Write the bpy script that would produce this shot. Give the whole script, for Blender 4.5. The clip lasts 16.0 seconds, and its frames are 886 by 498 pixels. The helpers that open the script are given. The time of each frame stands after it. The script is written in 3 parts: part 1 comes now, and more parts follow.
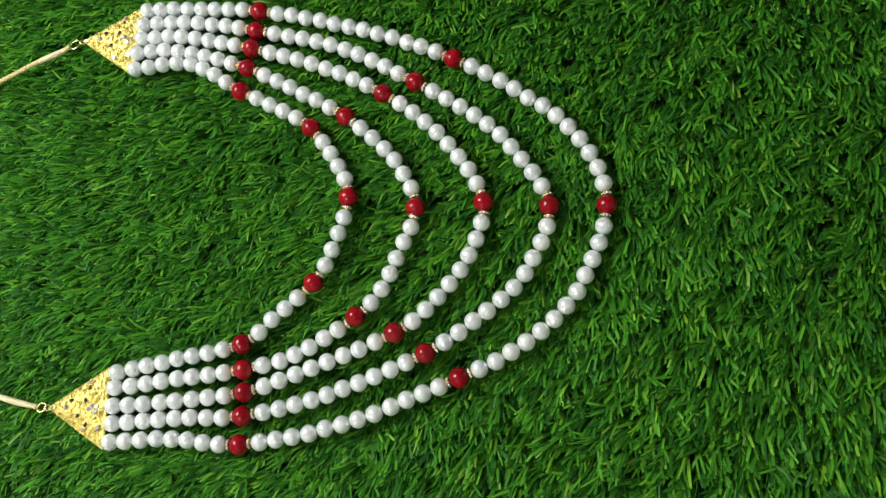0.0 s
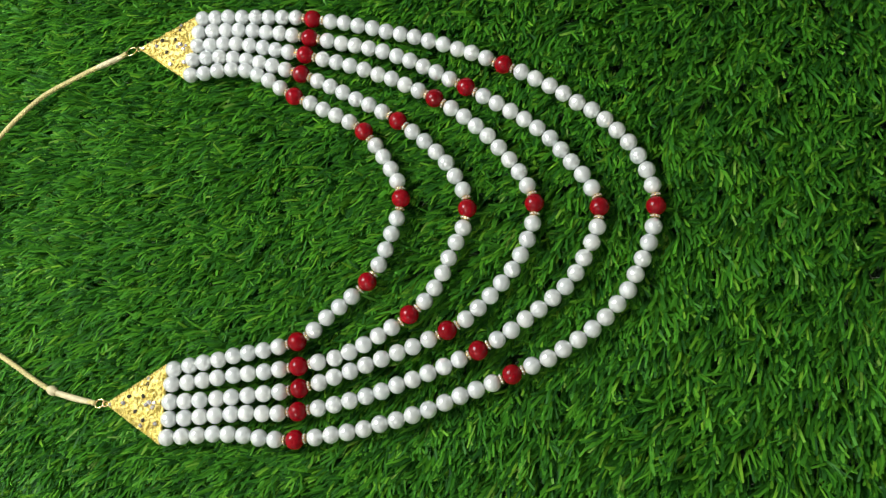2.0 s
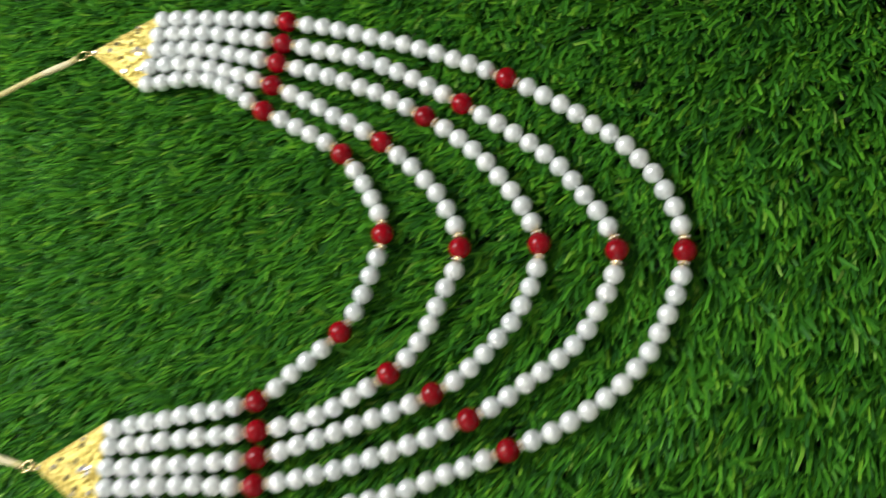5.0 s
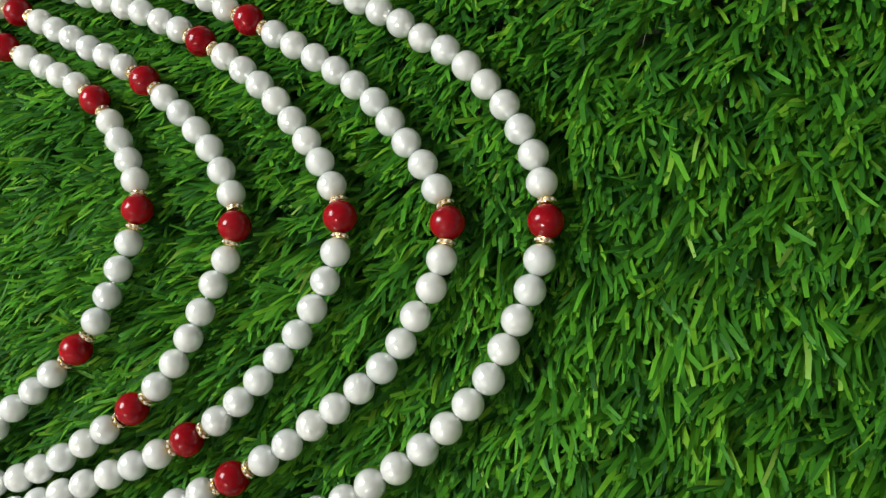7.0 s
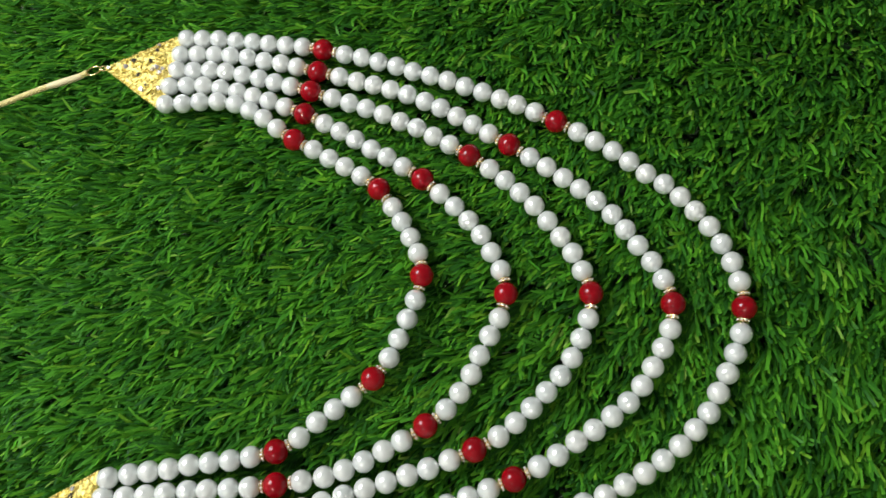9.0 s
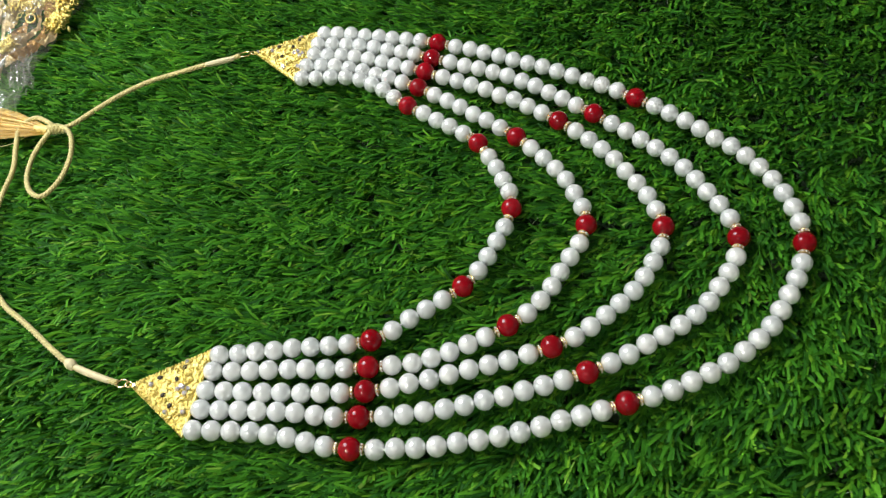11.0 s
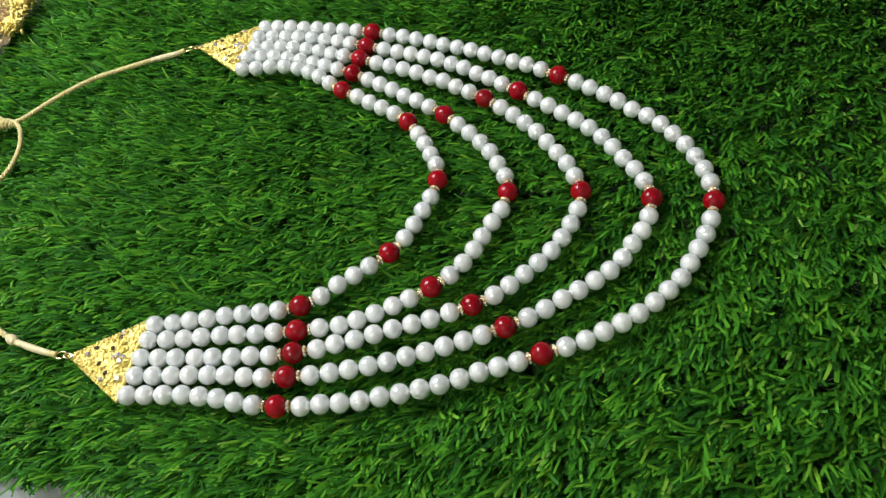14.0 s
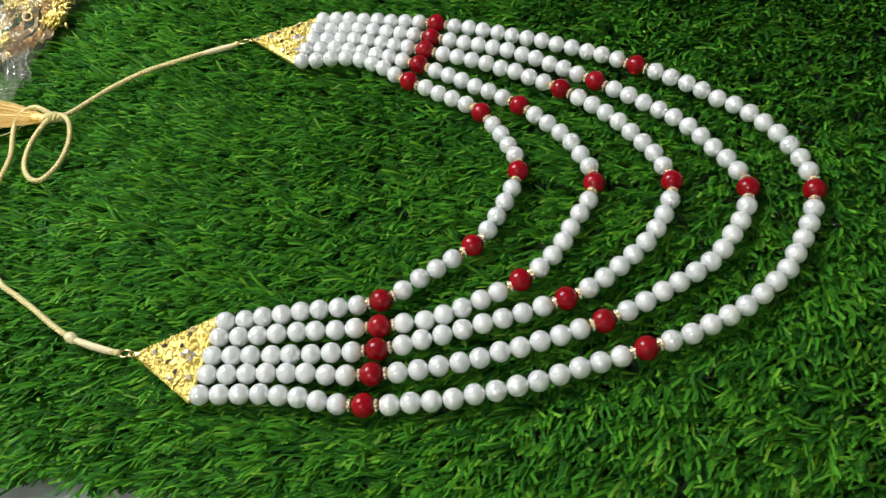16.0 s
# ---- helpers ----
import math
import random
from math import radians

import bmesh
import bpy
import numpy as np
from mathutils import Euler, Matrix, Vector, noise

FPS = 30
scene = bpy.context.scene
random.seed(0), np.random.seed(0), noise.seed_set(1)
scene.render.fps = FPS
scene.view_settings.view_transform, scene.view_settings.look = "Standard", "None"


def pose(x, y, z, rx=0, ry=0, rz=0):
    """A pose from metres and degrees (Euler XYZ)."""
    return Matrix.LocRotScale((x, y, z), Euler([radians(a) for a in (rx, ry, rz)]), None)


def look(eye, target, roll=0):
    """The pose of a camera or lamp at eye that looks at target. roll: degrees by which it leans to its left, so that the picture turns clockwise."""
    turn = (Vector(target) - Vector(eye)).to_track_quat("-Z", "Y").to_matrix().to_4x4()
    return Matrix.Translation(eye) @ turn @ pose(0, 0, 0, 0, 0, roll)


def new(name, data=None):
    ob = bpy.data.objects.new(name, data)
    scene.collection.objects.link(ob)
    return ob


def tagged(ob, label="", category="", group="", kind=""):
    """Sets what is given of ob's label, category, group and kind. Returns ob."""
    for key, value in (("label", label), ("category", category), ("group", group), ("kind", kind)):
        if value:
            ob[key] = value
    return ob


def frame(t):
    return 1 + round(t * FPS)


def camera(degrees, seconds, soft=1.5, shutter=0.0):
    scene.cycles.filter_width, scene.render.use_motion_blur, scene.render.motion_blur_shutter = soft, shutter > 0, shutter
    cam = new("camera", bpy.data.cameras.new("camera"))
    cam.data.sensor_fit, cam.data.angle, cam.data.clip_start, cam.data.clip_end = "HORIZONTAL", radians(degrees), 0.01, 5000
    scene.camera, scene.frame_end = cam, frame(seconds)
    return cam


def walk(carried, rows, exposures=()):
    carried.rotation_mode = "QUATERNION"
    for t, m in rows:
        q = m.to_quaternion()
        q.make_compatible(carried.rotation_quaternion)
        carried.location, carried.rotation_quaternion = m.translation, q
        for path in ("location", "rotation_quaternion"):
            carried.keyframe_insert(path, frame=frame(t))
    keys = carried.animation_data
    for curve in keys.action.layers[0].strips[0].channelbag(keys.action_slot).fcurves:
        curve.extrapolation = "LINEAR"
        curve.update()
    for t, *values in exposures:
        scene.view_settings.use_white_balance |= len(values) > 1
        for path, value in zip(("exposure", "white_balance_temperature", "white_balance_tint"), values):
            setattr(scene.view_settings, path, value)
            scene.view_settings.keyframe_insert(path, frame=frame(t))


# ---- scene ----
cam = camera(56.0, 16.0, soft=1.3, shutter=0.4)
PATH = [
    (0, (-0.0008, -0.0989, 0.3854), (-0.0385, -0.0593, 0.1930), -40.2),
    (0.5, (-0.0060, -0.1040, 0.3922), (-0.0435, -0.0627, 0.2002), -38.9),
    (1, (-0.0063, -0.1036, 0.3927), (-0.0465, -0.0621, 0.2012), -40.5),
    (1.5, (-0.0136, -0.1061, 0.3961), (-0.0525, -0.0626, 0.2048), -38.2),
    (2, (-0.0200, -0.1109, 0.3962), (-0.0592, -0.0671, 0.2050), -38.3),
    (2.5, (-0.0303, -0.1119, 0.3921), (-0.0693, -0.0681, 0.2009), -38.1),
    (3, (-0.0394, -0.1109, 0.3822), (-0.0792, -0.0670, 0.1912), -38.3),
    (3.5, (-0.0428, -0.1140, 0.3837), (-0.0823, -0.0684, 0.1930), -36.7),
    (4, (-0.0404, -0.1101, 0.3859), (-0.0798, -0.0644, 0.1952), -36.5),
    (4.5, (-0.0415, -0.1098, 0.3854), (-0.0806, -0.0637, 0.1948), -36.0),
    (5, (-0.0215, -0.0801, 0.3390), (-0.0646, -0.0355, 0.1489), -39.3),
    (5.2, (-0.0035, -0.0599, 0.3069), (-0.0476, -0.0164, 0.1167), -40.8),
    (7.3, (0.0388, -0.0481, 0.2171), (-0.0226, -0.0111, 0.0304), -54.9),
    (7.5, (0.0266, -0.0488, 0.2288), (-0.0327, -0.0120, 0.0414), -54.0),
    (8, (-0.0125, -0.0531, 0.2664), (-0.0624, -0.0086, 0.0779), -43.4),
    (8.5, (-0.0485, -0.0670, 0.2988), (-0.0840, -0.0149, 0.1090), -29.1),
    (9, (-0.0694, -0.0898, 0.3238), (-0.0966, -0.0274, 0.1357), -16.9),
    (9.5, (-0.0873, -0.1359, 0.3142), (-0.1165, -0.0566, 0.1329), -11.2),
    (9.7, (-0.0914, -0.1488, 0.3095), (-0.1242, -0.0654, 0.1307), -11.4),
    (11.8, (-0.0374, -0.2225, 0.3196), (-0.0865, -0.1191, 0.1555), -14.1),
    (12, (-0.0342, -0.2257, 0.3195), (-0.0835, -0.1232, 0.1550), -14.5),
    (12.5, (-0.0313, -0.2343, 0.3245), (-0.0805, -0.1313, 0.1602), -14.9),
    (13, (-0.0240, -0.2292, 0.3190), (-0.0725, -0.1237, 0.1562), -14.6),
    (13.5, (-0.0213, -0.2251, 0.3097), (-0.0690, -0.1184, 0.1474), -14.5),
    (14, (-0.0257, -0.2283, 0.3076), (-0.0729, -0.1212, 0.1455), -14.3),
    (14.5, (-0.0476, -0.2320, 0.2955), (-0.0948, -0.1244, 0.1336), -14.2),
    (15, (-0.0584, -0.2427, 0.2926), (-0.1058, -0.1331, 0.1321), -13.9),
    (15.5, (-0.0550, -0.2351, 0.2948), (-0.1008, -0.1232, 0.1355), -13.1),
    (16, (-0.0674, -0.2378, 0.2907), (-0.1126, -0.1252, 0.1317), -12.8),
]
walk(cam, [(t, look(eye, target, roll)) for t, eye, target, roll in PATH], [(0, 0.04, 6600, 6), (3, 0.03, 6550, 8), (5, 0.03, 6600, 8), (6.3, 0.14, 6700, 8), (7.5, 0.25, 6800, 7.5), (8, 0.0, 6650, 7.5), (9.5, -0.02, 6600, 8), (12, 0.08, 6550, 10), (14.5, 0.08, 6500, 10), (16, 0.04, 6500, 11)])

# ---- light ----
scene.view_settings.exposure = 0.0
world = bpy.data.worlds.new("world")
scene.world = world
world.use_nodes = True
world.node_tree.nodes["Background"].inputs[0].default_value = (0.9, 0.95, 1.0, 1)
world.node_tree.nodes["Background"].inputs[1].default_value = 0.3

WINDOW_POWER, TUBE_GLOW = 11.5, 104.0


def area_lamp(name, place, target, wide, high, power, colour):
    data = bpy.data.lights.new(name, "AREA")
    data.shape, data.size, data.size_y = "RECTANGLE", wide, high
    data.energy, data.color = power, colour
    ob = new(name, data)
    ob.matrix_world = look(place, target)
    return ob


area_lamp("window_daylight", (-0.74, 0.16, 0.76), (-0.05, 0.05, 0.0), 0.47, 0.47, WINDOW_POWER, (0.93, 0.97, 1.0))


# ---- materials ----
def material(name, colour, rough=0.5, metal=0.0, **more):
    m = bpy.data.materials.new(name)
    m.use_nodes = True
    b = m.node_tree.nodes["Principled BSDF"]
    b.inputs["Base Color"].default_value = (*colour, 1)
    b.inputs["Roughness"].default_value = rough
    b.inputs["Metallic"].default_value = metal
    for key, value in more.items():
        b.inputs[key.replace("_", " ")].default_value = value
    return m


def node(m, kind, **sets):
    n = m.node_tree.nodes.new(kind)
    for key, value in sets.items():
        n.inputs[key.replace("_", " ")].default_value = value
    return n


def wire(m, a, b):
    m.node_tree.links.new(a, b)


def shader(m):
    return m.node_tree.nodes["Principled BSDF"]


def ramp(m, source, stops):
    n = m.node_tree.nodes.new("ShaderNodeValToRGB")
    els = n.color_ramp.elements
    while len(els) < len(stops):
        els.new(0.5)
    for el, (at, col) in zip(els, stops):
        el.position, el.color = at, (*col, 1)
    wire(m, source, n.inputs[0])
    return n.outputs[0]


def grain(m, scale, strength, distance, detail=4.0):
    """Fine relief from noise in object space."""
    co = node(m, "ShaderNodeTexCoord")
    n = node(m, "ShaderNodeTexNoise", Scale=scale, Detail=detail)
    wire(m, co.outputs["Object"], n.inputs["Vector"])
    b = node(m, "ShaderNodeBump", Strength=strength, Distance=distance)
    wire(m, n.outputs[0], b.inputs["Height"])
    wire(m, b.outputs[0], shader(m).inputs["Normal"])
    return n


M_PEARL = material("pearl_white", (0.6, 0.6, 0.6), 0.2, IOR=2.4, Coat_Weight=1.0, Coat_Roughness=0.05, Coat_IOR=1.9, Subsurface_Weight=1.0, Subsurface_Scale=0.006, Subsurface_Radius=(1, 1, 1))
info = node(M_PEARL, "ShaderNodeObjectInfo")
wire(M_PEARL, ramp(M_PEARL, info.outputs["Random"], [(0, (0.62, 0.65, 0.635)), (0.5, (0.65, 0.675, 0.655)), (1, (0.675, 0.69, 0.66))]), shader(M_PEARL).inputs["Base Color"])
grain(M_PEARL, 900, 0.03, 0.0003)

M_RED = material("red_glass", (0.30, 0.002, 0.008), 0.13, IOR=1.4)
info = node(M_RED, "ShaderNodeObjectInfo")
wire(M_RED, ramp(M_RED, info.outputs["Random"], [(0, (0.20, 0.0012, 0.005)), (1, (0.27, 0.0016, 0.007))]), shader(M_RED).inputs["Base Color"])

M_GOLD = material("gold_plate", (0.95, 0.72, 0.26), 0.46, 1.0)
n = grain(M_GOLD, 520, 1.0, 0.0011, 6)
wire(M_GOLD, ramp(M_GOLD, n.outputs[0], [(0.3, (0.52, 0.39, 0.07)), (0.5, (0.86, 0.70, 0.22)), (0.7, (0.97, 0.84, 0.36))]), shader(M_GOLD).inputs["Base Color"])
M_RIM = material("gold_rim", (0.96, 0.74, 0.36), 0.25, 1.0)
M_CHIP = material("tiny_crystal", (0.95, 0.88, 0.84), 0.12, 0.0, Transmission_Weight=0.35, IOR=1.7)
M_STONE = material("clear_crystal", (0.88, 0.84, 0.90), 0.1, 0.7)
M_HOLE_SHADE = material("painted_hole_shade", (0.03, 0.02, 0.01), 0.7)
M_THREAD = material("clear_thread", (0.7, 0.7, 0.68), 0.4)

M_CORD = material("golden_cord", (0.62, 0.42, 0.17), 0.55, Sheen_Weight=0.3)
n = grain(M_CORD, 1500, 0.5, 0.0004)
wire(M_CORD, ramp(M_CORD, n.outputs[0], [(0.3, (0.45, 0.37, 0.11)), (0.7, (0.77, 0.66, 0.28))]), shader(M_CORD).inputs["Base Color"])
M_WRAP = material("pale_wrap", (0.68, 0.59, 0.34), 0.5)
grain(M_WRAP, 1200, 0.4, 0.0004)
M_SILK = material("orange_gold_silk", (0.75, 0.36, 0.06), 0.4, Sheen_Weight=0.4)
geo = node(M_SILK, "ShaderNodeNewGeometry")
wire(M_SILK, ramp(M_SILK, geo.outputs["Random Per Island"], [(0, (0.64, 0.32, 0.03)), (0.5, (0.80, 0.53, 0.10)), (1, (0.90, 0.72, 0.25))]), shader(M_SILK).inputs["Base Color"])

M_BLADE = material("turf_blade", (0.05, 0.2, 0.01), 0.52, Specular_IOR_Level=0.22)
geo = node(M_BLADE, "ShaderNodeNewGeometry")
tone = ramp(M_BLADE, geo.outputs["Random Per Island"], [(0, (0.016, 0.090, 0.012)), (0.25, (0.034, 0.165, 0.015)), (0.6, (0.064, 0.27, 0.018)), (0.9, (0.115, 0.38, 0.024)), (0.985, (0.20, 0.46, 0.03)), (1, (0.26, 0.46, 0.09))])
co = node(M_BLADE, "ShaderNodeTexCoord")
patch = node(M_BLADE, "ShaderNodeTexNoise", Scale=60.0, Detail=3.0)
wire(M_BLADE, co.outputs["Object"], patch.inputs["Vector"])
mix = node(M_BLADE, "ShaderNodeMixRGB")
mix.blend_type = "MULTIPLY"
mix.inputs[0].default_value = 1.0
wire(M_BLADE, tone, mix.inputs[1])
wire(M_BLADE, ramp(M_BLADE, patch.outputs[0], [(0.3, (0.70, 0.78, 0.8)), (0.7, (1.16, 1.10, 1.0))]), mix.inputs[2])
wire(M_BLADE, mix.outputs[0], shader(M_BLADE).inputs["Base Color"])
thin = node(M_BLADE, "ShaderNodeBsdfTranslucent")
wire(M_BLADE, mix.outputs[0], thin.inputs[0])
blend = node(M_BLADE, "ShaderNodeMixShader")
blend.inputs[0].default_value = 0.2
wire(M_BLADE, shader(M_BLADE).outputs[0], blend.inputs[1])
wire(M_BLADE, thin.outputs[0], blend.inputs[2])
wire(M_BLADE, blend.outputs[0], M_BLADE.node_tree.nodes["Material Output"].inputs[0])
M_FIBRE = material("dry_fibre", (0.24, 0.30, 0.20), 0.5)
M_BACKING = material("turf_backing", (0.020, 0.045, 0.018), 0.9)
grain(M_BACKING, 400, 0.8, 0.001)

M_FLOOR = material("grey_white_marble", (0.62, 0.64, 0.63), 0.5)
n = grain(M_FLOOR, 26, 0.02, 0.001, 8)
n.inputs["Distortion"].default_value = 1.5
wire(M_FLOOR, ramp(M_FLOOR, n.outputs[0], [(0.3, (0.18, 0.205, 0.195)), (0.5, (0.25, 0.275, 0.265)), (0.65, (0.33, 0.35, 0.345))]), shader(M_FLOOR).inputs["Base Color"])
M_WALL = material("wall_paint", (0.56, 0.54, 0.50), 0.85)
grain(M_WALL, 60, 0.1, 0.002)
M_CEIL = material("ceiling_paint", (0.70, 0.70, 0.69), 0.9)
grain(M_CEIL, 60, 0.1, 0.002)
M_FRAME = material("white_frame", (0.75, 0.75, 0.74), 0.4)
M_TUBE = material("lamp_tube", (1, 1, 1), 0.4)
shader(M_TUBE).inputs["Emission Color"].default_value = (1.0, 0.97, 0.92, 1)
shader(M_TUBE).inputs["Emission Strength"].default_value = TUBE_GLOW


# ---- mesh tools ----
def finish(name, bm, mats, smooth=False):
    me = bpy.data.meshes.new(name)
    bm.to_mesh(me)
    bm.free()
    for m in mats if isinstance(mats, (list, tuple)) else [mats]:
        me.materials.append(m)
    if smooth:
        me.shade_smooth()
    return me


def part(name, mesh, parent, label="", at=None):
    ob = new(name, mesh)
    ob.parent = parent
    if at is not None:
        ob.matrix_basis = at
    return tagged(ob, label)


def box(bm, x0, x1, y0, y1, z0, z1):
    bmesh.ops.create_cube(bm, size=1, matrix=Matrix.Translation(((x0 + x1) / 2, (y0 + y1) / 2, (z0 + z1) / 2)) @ Matrix.Diagonal((x1 - x0, y1 - y0, z1 - z0, 1)))


def smooth_line(points, step):
    """A Catmull-Rom line through the points, sampled about every step."""
    p = [Vector(q) for q in points]
    p = [2 * p[0] - p[1], *p, 2 * p[-1] - p[-2]]
    out = []
    for a, b, c, d in zip(p, p[1:], p[2:], p[3:]):
        n = max(2, int((c - b).length / step))
        for i in range(n):
            t = i / n
            out.append(0.5 * (2 * b + (c - a) * t + (2 * a - 5 * b + 4 * c - d) * t * t + (3 * b - a - 3 * c + d) * t ** 3))
    out.append(p[-2])
    return out


def along(line, distances):
    """Places and directions at the given distances along a line."""
    out, run, i = [], 0.0, 0
    for want in distances:
        while i < len(line) - 2 and run + (line[i + 1] - line[i]).length < want:
            run += (line[i + 1] - line[i]).length
            i += 1
        d = line[i + 1] - line[i]
        out.append((line[i] + d * ((want - run) / d.length), d.normalized()))
    return out


def length(line):
    return sum((b - a).length for a, b in zip(line, line[1:]))


def sweep(bm, line, radius, lobes=0, pitch=0.006, depth=0.16, sides=12, taper=None):
    """A round or twisted-rope tube along a line."""
    rings, run = [], 0.0
    for i, c in enumerate(line):
        t = (line[min(i + 1, len(line) - 1)] - line[max(i - 1, 0)]).normalized()
        side = t.cross(Vector((0, 0, 1)))
        side = side.normalized() if side.length > 1e-6 else Vector((1, 0, 0))
        up = side.cross(t)
        if i:
            run += (c - line[i - 1]).length
        r0 = radius * (taper(i / (len(line) - 1)) if taper else 1)
        ring = []
        for k in range(sides):
            a = 2 * math.pi * k / sides
            r = r0 * (1 - depth + depth * math.cos(lobes * a - 2 * math.pi * run / pitch)) if lobes else r0
            ring.append(bm.verts.new(c + (side * math.cos(a) + up * math.sin(a)) * r))
        rings.append(ring)
    for r, s in zip(rings, rings[1:]):
        for k in range(sides):
            bm.faces.new((r[k], r[(k + 1) % sides], s[(k + 1) % sides], s[k]))
    bm.faces.new(rings[0][::-1])
    bm.faces.new(rings[-1])


def ring(bm, place, axis, radius, wire_radius, n=20, m=8):
    turn = Vector((0, 0, 1)).rotation_difference(Vector(axis)).to_matrix()
    grid = []
    for i in range(n):
        a = 2 * math.pi * i / n
        grid.append([bm.verts.new(Vector(place) + turn @ Vector(((radius + wire_radius * math.cos(b)) * math.cos(a), (radius + wire_radius * math.cos(b)) * math.sin(a), wire_radius * math.sin(b)))) for b in (2 * math.pi * j / m for j in range(m))])
    faces = []
    for i in range(n):
        for j in range(m):
            faces.append(bm.faces.new((grid[i][j], grid[(i + 1) % n][j], grid[(i + 1) % n][(j + 1) % m], grid[i][(j + 1) % m])))
    return faces


# ---- the room ----
X0, X1, Y0, Y1, H = -0.79, 1.7, -1.10, 1.7, 2.4
bm = bmesh.new()
box(bm, X0, X1, Y0, Y1, -0.1, 0)
tagged(new("floor", finish("floor", bm, M_FLOOR)), "grey-white mottled marble floor under the turf mat", "floor", kind="structure")
bm = bmesh.new()
box(bm, X0 - 0.1, X1 + 0.1, Y0 - 0.1, Y1 + 0.1, H, H + 0.1)
tagged(new("ceiling", finish("ceiling", bm, M_CEIL)), "plain light grey painted ceiling", "ceiling", kind="structure")
for name, b in (("wall_east", (X1, X1 + 0.1, Y0, Y1)), ("wall_north", (X0 - 0.1, X1 + 0.1, Y1, Y1 + 0.1)), ("wall_south", (X0 - 0.1, X1 + 0.1, Y0 - 0.1, Y0))):
    bm = bmesh.new()
    box(bm, *b, 0, H)
    tagged(new(name, finish(name, bm, M_WALL)), "plain beige painted wall", "wall", kind="structure")
bm = bmesh.new()
WY0, WY1, WZ0, WZ1 = -0.12, 0.44, 0.48, 1.04
box(bm, X0 - 0.1, X0, Y0, WY0, 0, H)
box(bm, X0 - 0.1, X0, WY1, Y1, 0, H)
box(bm, X0 - 0.1, X0, WY0, WY1, 0, WZ0)
box(bm, X0 - 0.1, X0, WY0, WY1, WZ1, H)
tagged(new("wall_west", finish("wall_west", bm, M_WALL)), "beige wall with a square window opening", "wall", kind="structure")
bm = bmesh.new()
for b in ((WY0, WY1, WZ0, WZ0 + 0.04), (WY0, WY1, WZ1 - 0.04, WZ1), (WY0, WY0 + 0.04, WZ0 + 0.04, WZ1 - 0.04), (WY1 - 0.04, WY1, WZ0 + 0.04, WZ1 - 0.04)):
    box(bm, X0 - 0.08, X0 - 0.03, b[0], b[1], b[2], b[3])
tagged(new("window_1", finish("window_1", bm, M_FRAME)), "white square window frame in the wall", "window", kind="structure")

lamp = tagged(new("tube_lamp"), "white wall-mounted short tube lamp, switched on", "lamp")
lamp.location = (-0.34, Y0, 1.20)
bm = bmesh.new()
box(bm, -0.26, 0.26, 0.0, 0.035, -0.03, 0.03)
part("housing", finish("housing", bm, M_FRAME), lamp)
bm = bmesh.new()
bmesh.ops.create_cone(bm, cap_ends=True, segments=16, radius1=0.02, radius2=0.02, depth=0.48, matrix=pose(0, 0.056, 0, 0, 90, 0))
part("tube", finish("tube", bm, M_TUBE, True), lamp, "glowing white glass tube")

# ---- the necklace ----
BASE = 0.0140
LIFT = 0.0040
PEARL, BEAD = 0.00410, 0.0047
necklace = tagged(new("necklace"), "five-strand white pearl necklace with red beads and gold plates", "necklace")
necklace.location = (0, 0, BASE)


def ball(name, radius, mat, flat=1.0):
    bm = bmesh.new()
    bmesh.ops.create_uvsphere(bm, u_segments=24, v_segments=14, radius=radius)
    bmesh.ops.scale(bm, vec=(1, 1, flat), verts=bm.verts)
    return finish(name, bm, mat, True)


def spacer_mesh():
    """A thin rondelle: two gold rims with small clear stones between them."""
    bm = bmesh.new()
    for z in (-0.00052, 0.00052):
        ring(bm, (0, 0, z), (0, 0, 1), 0.0021, 0.00028, 18, 6)
    bmesh.ops.create_cone(bm, cap_ends=True, segments=14, radius1=0.0017, radius2=0.0017, depth=0.0011)
    for k in range(8):
        a = 2 * math.pi * k / 8
        made = bmesh.ops.create_icosphere(bm, subdivisions=1, radius=0.00062, matrix=Matrix.Translation((0.0019 * math.cos(a), 0.0019 * math.sin(a), 0)))
        for v in made["verts"]:
            for f in v.link_faces:
                f.material_index = 1
    return finish("spacer", bm, [M_RIM, M_CHIP])


PEARL_MESH = ball("pearl", PEARL, M_PEARL, 0.99)
BEAD_MESH = ball("red_bead", BEAD, M_RED, 0.97)
SPACER_MESH = spacer_mesh()
BEAD_SPOTS = []


def seat(place, way, spin):
    return Matrix.Translation(place) @ Vector((0, 0, 1)).rotation_difference(way).to_matrix().to_4x4() @ pose(0, 0, 0, 0, 0, spin)


